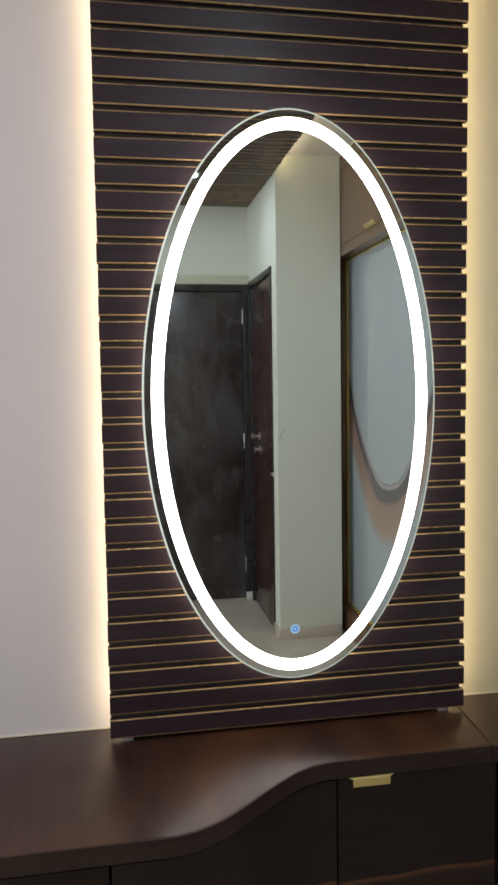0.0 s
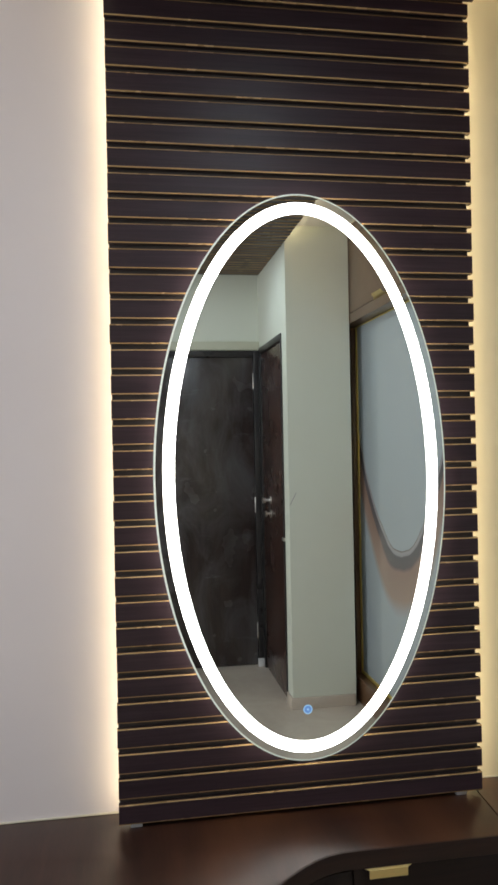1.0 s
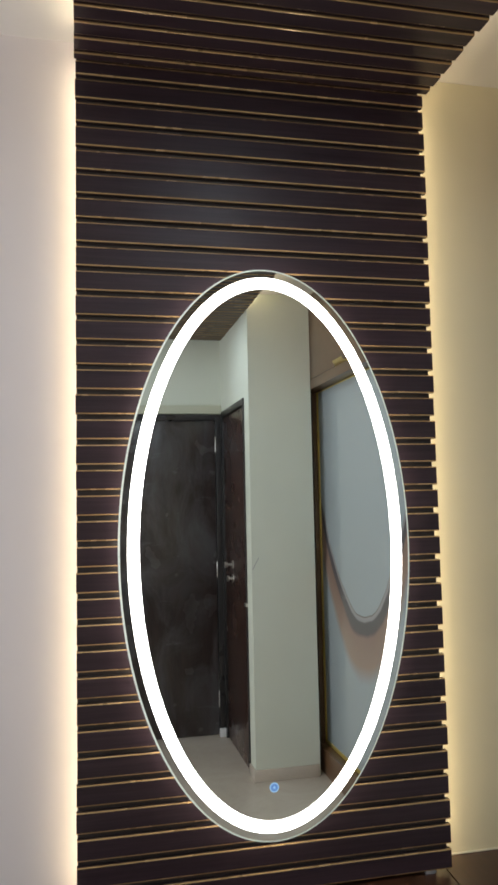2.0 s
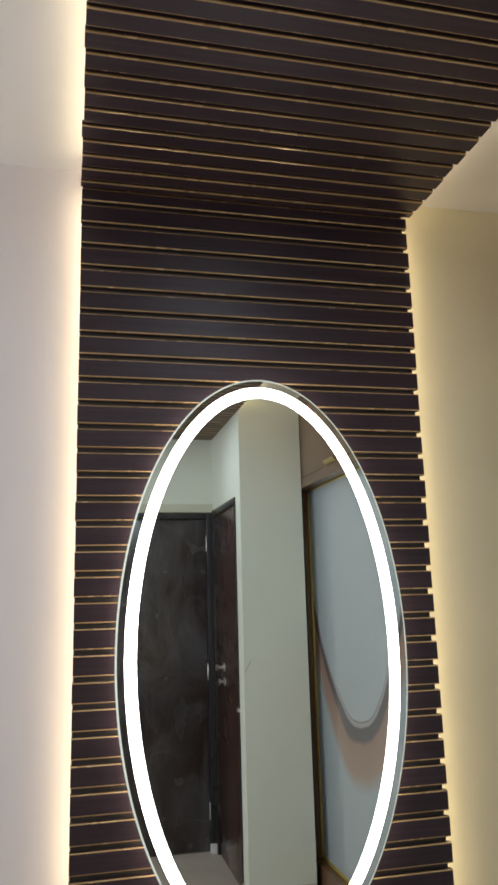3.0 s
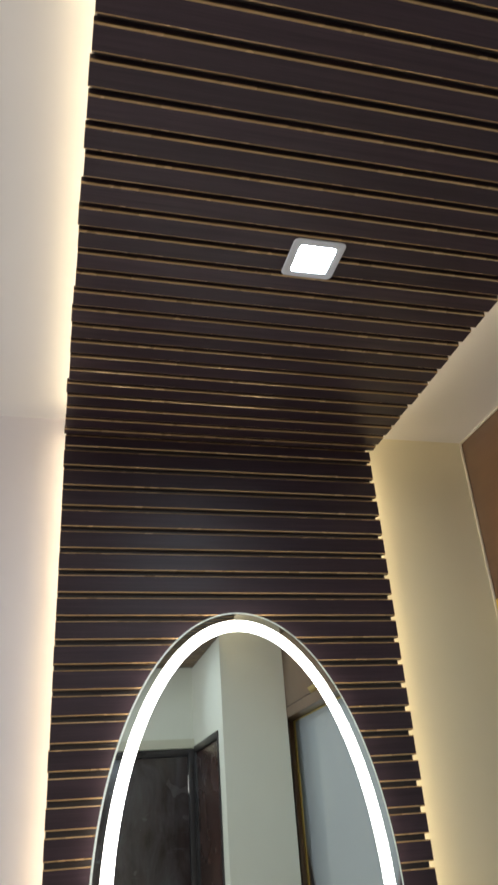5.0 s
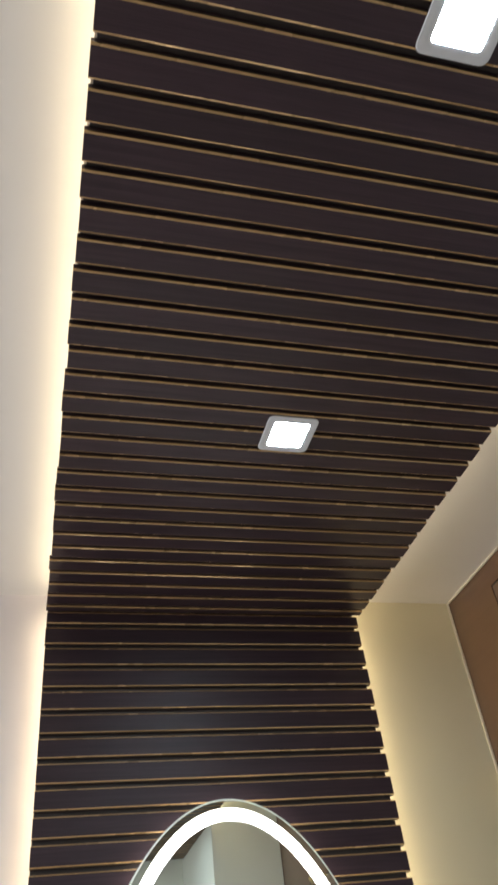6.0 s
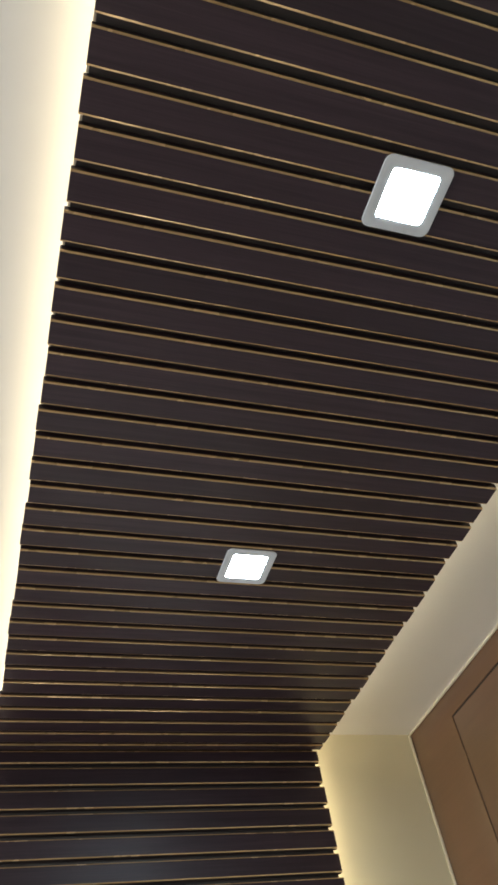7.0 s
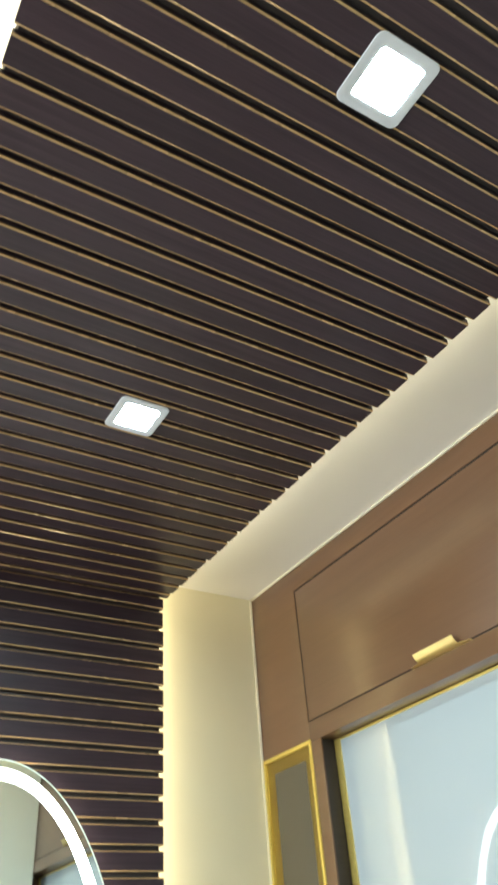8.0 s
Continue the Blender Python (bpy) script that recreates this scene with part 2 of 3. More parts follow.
def cylinder_bm(a, b, radius, segments=20, bevel=0.0, radius2=None, bm=None):
    bm = bm or bmesh.new()
    a, b = Vector(a), Vector(b)
    m = Matrix.Translation((a + b) / 2) @ (b - a).to_track_quat("Z", "Y").to_matrix().to_4x4()
    r = bmesh.ops.create_cone(bm, cap_ends=True, segments=segments, radius1=radius, radius2=radius if radius2 is None else radius2,
                              depth=(b - a).length, matrix=m)
    if bevel:
        caps = [e for e in {e for v in r["verts"] for e in v.link_edges} if any(len(f.verts) > 4 for f in e.link_faces)]
        bmesh.ops.bevel(bm, geom=caps, offset=bevel, segments=2, affect="EDGES", profile=0.6)
    return bm


def smooth(ob, angle=35):
    for p in ob.data.polygons:
        p.use_smooth = True
    ob.data.set_sharp_from_angle(angle=radians(angle))


def thing(name, at, label, category, group="", kind=""):
    ob = new(name)
    ob.empty_display_size = 0.05
    ob.location = at
    ob["origin"] = list(at)
    return tagged(ob, label, category, group, kind)


def part(name, bm, mat, parent=None, label="", extra=()):
    """Links a bmesh made in the room's coordinates as one mesh under a thing or a part."""
    origin = Vector(parent["origin"]) if parent else Vector((0, 0, 0))
    bmesh.ops.translate(bm, verts=bm.verts, vec=-origin)
    bmesh.ops.recalc_face_normals(bm, faces=bm.faces)
    me = bpy.data.meshes.new(name)
    bm.to_mesh(me)
    bm.free()
    for m in (mat, *extra):
        me.materials.append(m)
    ob = new(name, me)
    ob["origin"] = list(origin)
    if parent:
        ob.parent = parent
    if label:
        tagged(ob, label)
    smooth(ob)
    return ob


def setting(name, bm, mat, label, category):
    return tagged(part(name, bm, mat), label, category, kind="structure")


def l_panel(x0, x1, ya, yb, yc, za, zb, zc, bevel):
    """A board cut to an L: an upright between yb and yc from za to zc, with an arm out to ya above zb."""
    bm = bmesh.new()
    f = bm.faces.new([bm.verts.new((x0, y, z)) for y, z in ((yc, za), (yc, zc), (ya, zc), (ya, zb), (yb, zb), (yb, za))])
    r = bmesh.ops.extrude_face_region(bm, geom=[f])
    bmesh.ops.translate(bm, verts=[v for v in r["geom"] if isinstance(v, bmesh.types.BMVert)], vec=(x1 - x0, 0, 0))
    edges = [e for e in bm.edges if all(abs(v.co.x - x0) < 1e-6 for v in e.verts)]
    bmesh.ops.bevel(bm, geom=edges, offset=bevel, segments=2, affect="EDGES", profile=0.6)
    return bm


# ---- shell of the room ----
setting("floor", box_bm(XL - 0.1, XR + 0.1, BACK_Y - 0.12, WALL_Y + 0.12, FZ - 0.12, FZ), TILE, "beige polished floor with fine joints", "floor")
setting("ceiling", box_bm(XL - 0.1, XR + 0.1, BACK_Y - 0.12, WALL_Y + 0.12, CEIL, CEIL + 0.12), CEIL_PAINT, "off-white painted plaster ceiling", "ceiling")
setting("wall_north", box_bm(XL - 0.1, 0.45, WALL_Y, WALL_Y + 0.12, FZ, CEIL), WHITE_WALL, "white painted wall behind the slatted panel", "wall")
# right half of the same wall, with the warm light in its colour
setting("wall_north_2", box_bm(0.4505, XR + 0.1, WALL_Y, WALL_Y + 0.12, FZ, CEIL), STRIP_LIT_WALL, "cream wall between slatted panel and wardrobe, warm strip light painted in", "wall")
setting("wall_east", box_bm(XR, XR + 0.1, BACK_Y, WALL_Y, FZ, CEIL), CREAM_WALL, "cream painted wall behind the wardrobe", "wall")

# unseen west wall; its opening is added to hold a cool fill light
FILL_OPENING = (-1.3, -0.1, 0.7, 2.2)
bm = box_bm(XL - 0.1, XL, BACK_Y, FILL_OPENING[0], FZ, CEIL)
box_bm(XL - 0.1, XL, FILL_OPENING[1], WALL_Y, FZ, CEIL, bm=bm)
box_bm(XL - 0.1, XL, FILL_OPENING[0], FILL_OPENING[1], FZ, FILL_OPENING[2], bm=bm)
box_bm(XL - 0.1, XL, FILL_OPENING[0], FILL_OPENING[1], FILL_OPENING[3], CEIL, bm=bm)
setting("wall_west", bm, WHITE_WALL, "unseen white painted wall with an added opening for fill light", "wall")
fill_lamp = new("west_fill", bpy.data.lights.new("west_fill", "AREA"))
fill_lamp.data.shape, fill_lamp.data.size, fill_lamp.data.size_y = "RECTANGLE", FILL_OPENING[1] - FILL_OPENING[0] - 0.04, FILL_OPENING[3] - FILL_OPENING[2] - 0.04
fill_lamp.data.energy, fill_lamp.data.color = FILL_POWER, (0.93, 0.93, 1.0)
fill_lamp.matrix_world = look((XL - 0.06, (FILL_OPENING[0] + FILL_OPENING[1]) / 2, (FILL_OPENING[2] + FILL_OPENING[3]) / 2), (0, (FILL_OPENING[0] + FILL_OPENING[1]) / 2, (FILL_OPENING[2] + FILL_OPENING[3]) / 2))

# south wall, with the opening of the entrance door
DX0, DX1, DTOP = 0.06, 0.945, 2.086
bm = box_bm(XL, DX0, BACK_Y - 0.12, BACK_Y, FZ, CEIL)
box_bm(DX0, XR, BACK_Y - 0.12, BACK_Y, DTOP, CEIL, bm=bm)
box_bm(DX1, XR, BACK_Y - 0.12, BACK_Y, FZ, DTOP, bm=bm)
setting("wall_south", bm, CREAM_WALL, "cream painted wall above and beside the entrance door", "wall")
setting("door_lintel", box_bm(-0.10, DX1 - 0.002, BACK_Y, BACK_Y + 0.030, DTOP + 0.002, DTOP + 0.058, 0.003), LINTEL_SHADE, "cream plaster band over the entrance door, shade painted in", "trim")

# pier and side wall, with the opening of the side door
SY0, SY1, STOP = BACK_Y + 0.03, -2.535, 2.0975
bm = box_bm(WC + 0.003, XW - 0.002, COL_Y - 0.12, COL_Y, FZ, CEIL)
box_bm(WC + 0.003, WC + 0.10, SY1, COL_Y - 0.12, FZ, CEIL, bm=bm)
box_bm(WC + 0.003, WC + 0.10, SY0, SY1, STOP, CEIL, bm=bm)
box_bm(WC + 0.003, WC + 0.10, BACK_Y, SY0, FZ, CEIL, bm=bm)
setting("wall_pier", bm, CREAM_WALL, "cream painted pier between wardrobe and side door", "wall")
bm = box_bm(WC - 0.008, XW - 0.01, COL_Y, COL_Y + 0.012, FZ, 0.018, 0.003)
box_bm(WC - 0.009, WC + 0.003, SY1 + 0.01, COL_Y + 0.010, FZ, 0.018, 0.003, bm=bm)
setting("baseboard", bm, TILE, "beige tile skirting round the foot of the pier", "baseboard")

# ---- cove strips of warm light behind the panel's edges ----
INSET = 0.035


def light_strip(name, bm):
    part("tape", bm, STRIP_GLOW, thing(name, (0.4, 0.05, 1.5), "warm white light tape behind the slatted panel's edge", "light strip", "cove light strips"))


def flat_tape(corners):
    bm = bmesh.new()
    bm.faces.new([bm.verts.new(c) for c in corners])
    return bm


# the tapes lie on the back of the backing boards and shine at the plaster
for xa, xb in ((0.010, 0.022), (W - 0.026, W - 0.013)):
    light_strip("light_strip", flat_tape([(x, 0.0336, z) for x, z in ((xa, TOP + 0.016), (xb, TOP + 0.016), (xb, ZC + 0.035), (xa, ZC + 0.035))]))
for xa, width, near, end in ((0.010, 0.012, 0.012, BACK_Y + 0.02), (WC - 0.018, 0.008, 0.012, -1.5), (WC - 0.036, 0.026, -1.502, COL_Y + 0.01)):
    light_strip("light_strip", flat_tape([(x, y, ZC + 0.0336) for x, y in ((xa, end), (xa + width, end), (xa + width, near), (xa, near))]))

# side tapes on the battens, shining along the plaster
light_strip("light_strip", flat_tape([(W - INSET + 0.0005, y, z) for y, z in ((0.035, TOP + 0.016), (0.045, TOP + 0.016), (0.045, ZC + 0.035), (0.035, ZC + 0.035))]))
light_strip("light_strip", flat_tape([(WC - INSET + 0.0005, y, z) for y, z in ((0.012, ZC + 0.035), (-1.5, ZC + 0.035), (-1.5, ZC + 0.043), (0.012, ZC + 0.043))]))


light_strip("light_strip", flat_tape([(WC - INSET + 0.0005, y, z) for y, z in ((-1.95, ZC + 0.035), (COL_Y + 0.01, ZC + 0.035), (COL_Y + 0.01, ZC + 0.045), (-1.95, ZC + 0.045))]))


# ---- slatted panels ----
def slat_mesh(name, length, width):
    """A slat along x with its face at y = 0, its foot at z = 0 and bronze edges."""
    c, e, t, s = 0.0028, 0.0011, 0.015, 0.0042
    prof = ((0, t), (0, s), (0, e), (c, 0), (width - c, 0), (width, e), (width, s), (width, t))
    n = len(prof)
    verts = [(x, y, z) for x in (0, length) for z, y in prof]
    faces = [(i, (i + 1) % n, n + (i + 1) % n, n + i) for i in range(n)] + [tuple(range(n - 1, -1, -1)), tuple(range(n, 2 * n))]
    me = bpy.data.meshes.new(name)
    me.from_pydata(verts, [], faces)
    for m in (SLAT, SLAT_EDGE):
        me.materials.append(m)
    for i in (1, 2, 4, 5):
        me.polygons[i].material_index = 1
    bm = bmesh.new()
    bm.from_mesh(me)
    bmesh.ops.recalc_face_normals(bm, faces=bm.faces)
    bm.to_mesh(me)
    bm.free()
    return me


FLAT = pose(0, 0, 0, 90)     # turns a wall slat's face down, to the ceiling


def wall_panel():
    at = (0, 0.015, TOP)
    t = thing("slatted_wall_panel", at, "dark espresso slatted wall panel with bronze edge lines", "wall panel")
    part("backing", box_bm(0.006, W - 0.006, 0.0152, 0.033, Z0 + 0.012, ZC + 0.04), BACKING, t)
    part("raw_end", box_bm(X0 + 0.0008, X0 + 0.0024, 0.0152, 0.030, Z0 + 0.012, ZC - 0.001), RAW_END, t, "pale raw end of the backing board")
    part("batten", box_bm(INSET + 0.001, W - INSET - 0.001, 0.0332, WALL_Y - 0.001, Z0 + 0.012, ZC + 0.04), BACKING, t)
    for x in (0.03, W - 0.07):
        part("spacer", box_bm(x, x + 0.028, 0.004, 0.030, TOP, Z0 + 0.0118, 0.001), HOUSING, t, "small grey plastic spacer")
    me = slat_mesh("slat", W - X0, P - GROOVE)
    top = slat_mesh("slat", W - X0, ZC - (Z0 + 33 * P + GROOVE / 2) - 0.002)
    rnd = random.Random(3)
    for k in range(34):
        ob = new("slat", top if k == 33 else me)
        ob.parent = t
        ob.location = (X0 + rnd.uniform(-0.0014, 0.0014), -0.015 + rnd.uniform(-0.0003, 0.0003), Z0 + k * P + GROOVE / 2 - TOP)
    return t


def ceiling_panel():
    t = thing("slatted_ceiling_panel", (0, 0, ZC + 0.015), "dark espresso slatted ceiling panel with bronze edge lines", "ceiling panel")
    part("backing", box_bm(0.006, WC - 0.006, BACK_Y + 0.004, 0.0145, ZC + 0.0152, ZC + 0.033), BACKING, t)
    part("raw_end", box_bm(XC + 0.0022, XC + 0.0050, BACK_Y + 0.004, 0.0, ZC + 0.0152, ZC + 0.030), RAW_END, t, "pale raw end of the backing board")
    part("batten", box_bm(INSET + 0.001, WC - INSET - 0.001, BACK_Y + 0.02, 0.0145, ZC + 0.0332, CEIL - 0.001), BACKING, t)
    first = slat_mesh("slat", WC - XC, 0.0275)
    me = slat_mesh("slat", WC - XC, PC - GROOVE)
    rnd = random.Random(5)
    ob = new("slat", first)
    ob.parent = t
    ob.matrix_local = Matrix.Translation((XC, -0.0005, -0.015)) @ FLAT
    j = 1
    while 0.0195 - (j + 1) * PC > BACK_Y:
        y = 0.0195 - j * PC
        ob = new("slat", me)
        ob.parent = t
        ob.matrix_local = Matrix.Translation((XC + rnd.uniform(-0.0022, 0.0022), y, -0.015 + rnd.uniform(-0.0003, 0.0003))) @ FLAT
        j += 1
    return t


wall_panel()
ceiling_panel()


# ---- square ceiling lamps ----
def rounded_square(bm, half, r, z, n=6):
    vs = []
    for cx, cy, a0 in ((1, 1, 0), (-1, 1, 90), (-1, -1, 180), (1, -1, 270)):
        for i in range(n + 1):
            a = radians(a0 + 90 * i / n)
            vs.append(bm.verts.new((cx * (half - r) + r * math.cos(a), cy * (half - r) + r * math.sin(a), z)))
    return vs


def bridge(bm, a, b):
    for i in range(len(a)):
        bm.faces.new((a[i], a[(i + 1) % len(a)], b[(i + 1) % len(b)], b[i]))


def ceiling_lamp(x, y):
    t = thing("ceiling_lamp", (x, y, ZC), "square white recessed ceiling lamp, lit cool white", "ceiling lamp", "ceiling lamps")
    bm = bmesh.new()
    loops = [rounded_square(bm, h, r, z) for h, r, z in ((0.0550, 0.0125, 0.0004), (0.0560, 0.013, -0.0018), (0.0550, 0.0125, -0.0030),
                                                        (0.0401, 0.0065, -0.0038), (0.0381, 0.006, -0.0030), (0.0381, 0.006, 0.0148))]
    for a, b in zip(loops, loops[1:]):
        bridge(bm, a, b)
    bmesh.ops.translate(bm, verts=bm.verts, vec=(x, y, ZC))
    part("trim_frame", bm, LAMP_TRIM, t)
    bm = bmesh.new()
    bm.faces.new(rounded_square(bm, 0.0380, 0.006, -0.0022))
    bmesh.ops.translate(bm, verts=bm.verts, vec=(x, y, ZC))
    d = part("diffuser", bm, LAMP_GLOW, t, "glowing cool white diffuser")
    if d.data.polygons[0].normal.z > 0:
        d.data.flip_normals()


ceiling_lamp(0.475, -0.818)
ceiling_lamp(0.480, -1.6755)
ceiling_lamp(0.485, -2.533)

# ---- oval mirror ----
MX, MZ, MA, MB, MY = 0.4643, 1.3742, 0.3660, 0.6936, -0.0325


def oval(bm, inset, y, n=160):
    return [bm.verts.new((MX + (MA - inset) * math.cos(2 * math.pi * i / n), y, MZ + (MB - inset) * math.sin(2 * math.pi * i / n))) for i in range(n)]


def oval_mirror():
    t = thing("oval_mirror", (MX, 0, MZ - MB), "oval frameless mirror with a lit frosted ring", "mirror")
    bm = bmesh.new()
    bm.faces.new(oval(bm, 0.0505, MY))
    bridge(bm, oval(bm, 0.0218, MY), oval(bm, 0.0048, MY))
    part("mirror_glass", bm, MIRROR, t)
    bm = bmesh.new()
    bridge(bm, oval(bm, 0.0504, MY), oval(bm, 0.0219, MY))
    part("light_ring", bm, RING_GLOW, t, "glowing white frosted ring")
    bm = bmesh.new()
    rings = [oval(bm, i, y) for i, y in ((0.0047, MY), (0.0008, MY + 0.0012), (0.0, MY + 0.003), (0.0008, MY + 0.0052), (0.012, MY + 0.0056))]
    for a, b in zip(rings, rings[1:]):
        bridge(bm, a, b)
    part("rim", bm, RIM, t, "polished pale green glass edge with ring glow added")
    bm = bmesh.new()
    a, b = oval(bm, 0.06, MY + 0.0058), oval(bm, 0.06, -0.0005)
    bridge(bm, a, b)
    bm.faces.new(b)
    bm.faces.new(a)
    part("housing", bm, HOUSING, t)
    bm = bmesh.new()
    bridge(bm, oval(bm, 0.0585, MY + 0.012), oval(bm, 0.0585, MY + 0.020))
    part("back_strip", bm, HALO_GLOW, t, "warm light tape behind the edge")
    bt = part("touch_button", cylinder_bm((0.4622, MY - 0.0002, 0.8072), (0.4622, MY - 0.0008, 0.8072), 0.0085, 28), BUTTON_BLUE, t, "blue lit touch sensor")
    bm = bmesh.new()
    for r0, r1 in ((0.0088, 0.0115), (0.0, 0.003)):
        loops = [[bm.verts.new((0.4622 + r * math.cos(2 * math.pi * i / 28), MY - 0.0010, 0.8072 + r * math.sin(2 * math.pi * i / 28))) for i in range(28)] for r in (r0, r1) if r]
        if len(loops) == 2:
            bridge(bm, *loops)
        else:
            bm.faces.new(loops[0])
    part("button_ring", bm, BUTTON_GLOW, bt)


oval_mirror()


# ---- vanity ----
def front_y(x):
    s = min(1.0, max(0.0, (x - 0.12) / 0.39))
    return -0.312 - 0.109 * math.cos(math.pi * s)


def prism(loop, z0, z1, bevel=0.0):
    bm = bmesh.new()
    f = bm.faces.new([bm.verts.new((x, y, z0)) for x, y in loop])
    r = bmesh.ops.extrude_face_region(bm, geom=[f])
    up = [v for v in r["geom"] if isinstance(v, bmesh.types.BMVert)]
    bmesh.ops.translate(bm, verts=up, vec=(0, 0, z1 - z0))
    if bevel:
        es = [e for e in bm.edges if abs(e.verts[0].co.z - e.verts[1].co.z) < 1e-6]
        bmesh.ops.bevel(bm, geom=es, offset=bevel, segments=3, affect="EDGES", profile=0.5, clamp_overlap=True)
    return bm


def curved_slab(xs, inset, y_back, z0, z1, bevel):
    return prism([(x, front_y(x) + inset) for x in xs] + [(xs[-1], y_back), (xs[0], y_back)], z0, z1, bevel)


def span(a, b, n):
    return [a + (b - a) * i / n for i in range(n + 1)]


VL = -1.5
TH = 0.041
xs = [VL] + span(0.12, 0.51, 40) + [0.903]
BY = WALL_Y - 0.001
t = thing("vanity_top", (-0.2, -0.1, TOP - TH), "dark walnut laminate vanity top with a wavy front edge", "worktop")
part("top_panel", prism([(x, front_y(x) + 0.004) for x in xs] + [(0.9270, BY), (VL, BY)], TOP - TH, TOP, 0.0012), WALNUT, t)
band = [(x, front_y(x) + 0.0038) for x in xs] + [(x, front_y(x)) for x in reversed(xs)]
part("edge_band", prism(band, TOP - TH, TOP - 0.0006, 0.0008), EDGE_WALNUT, t, "thin laminate edge band, slightly darker")
t = thing("side_top", (1.1, -0.05, TOP - TH), "dark walnut laminate end piece of the vanity top", "worktop")
part("top_panel", prism([(0.9055, -0.199), (XW - 0.003, -0.199), (XW - 0.003, BY), (0.9295, BY)], TOP - TH, TOP, 0.0012), WALNUT, t)
part("edge_band", prism([(0.9055, -0.203), (XW - 0.003, -0.203), (XW - 0.003, -0.1992), (0.9055, -0.1992)], TOP - TH, TOP - 0.0006, 0.0008), EDGE_WALNUT, t)
bm = box_bm(VL, 0.0, WALL_Y - 0.005, WALL_Y - 0.0005, TOP, TOP + 0.004, 0.001)
box_bm(W, XW, WALL_Y - 0.005, WALL_Y - 0.0005, TOP, TOP + 0.004, 0.001, bm=bm)
setting("sealant_bead", bm, BEAD, "thin pale sealant line along the vanity top", "trim")


def edge_pull(name, parent, x0, x1, y, z):
    """A folded gold edge pull on a drawer's upper edge."""
    bm = bmesh.new()
    prof = ((0.012, 0.0), (-0.014, 0.0), (-0.018, -0.004), (-0.018, -0.022), (-0.0165, -0.024), (-0.0155, -0.022), (-0.0155, -0.005), (-0.013, -0.0022), (0.012, -0.0022))
    n = len(prof)
    a = [bm.verts.new((x0 + (0.010 if dz < -0.003 else 0), y + dy, z + dz)) for dy, dz in prof]
    b = [bm.verts.new((x1 - (0.010 if dz < -0.003 else 0), y + dy, z + dz)) for dy, dz in prof]
    bridge(bm, a, b)
    bm.faces.new(a), bm.faces.new(b)
    part(name, bm, GOLD_PULL, parent, "folded gold metal edge pull")


def drawer_unit(name, x0, x1, label, pull=True):
    t = thing(name, ((x0 + x1) / 2, 0, FZ), label, "drawer unit")
    y = front_y(x1) + 0.016
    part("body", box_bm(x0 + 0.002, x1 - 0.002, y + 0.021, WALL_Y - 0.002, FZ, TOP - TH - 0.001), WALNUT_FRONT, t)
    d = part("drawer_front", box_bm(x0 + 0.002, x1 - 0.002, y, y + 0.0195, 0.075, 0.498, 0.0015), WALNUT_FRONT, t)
    if pull:
        c = x0 + 0.079
        edge_pull("handle", d, c - 0.055, c + 0.055, y, 0.5010)


drawer_unit("drawer_unit", 0.522, 0.924, "dark walnut drawer unit with gold edge pulls")
drawer_unit("drawer_unit", 0.928, XW - 0.006, "dark walnut drawer unit beside the wardrobe", False)
t = thing("curved_cabinet", (0.26, 0, FZ), "dark walnut cabinet with a curved front", "cabinet")
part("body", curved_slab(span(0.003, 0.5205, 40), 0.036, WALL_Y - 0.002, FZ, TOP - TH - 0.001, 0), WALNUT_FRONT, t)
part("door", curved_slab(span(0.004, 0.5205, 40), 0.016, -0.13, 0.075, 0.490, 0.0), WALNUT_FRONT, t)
for x0, x1 in ((-0.75, 0.0), (VL, -0.754)):
    t = thing("base_cabinet", ((x0 + x1) / 2, 0, FZ), "dark walnut base cabinet under the vanity top", "cabinet", "base cabinets")
    y = front_y(-1) + 0.016
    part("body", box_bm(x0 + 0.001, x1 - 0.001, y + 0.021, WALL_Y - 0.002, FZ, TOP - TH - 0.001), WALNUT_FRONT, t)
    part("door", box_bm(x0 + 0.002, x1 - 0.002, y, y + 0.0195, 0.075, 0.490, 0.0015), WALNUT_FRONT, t)


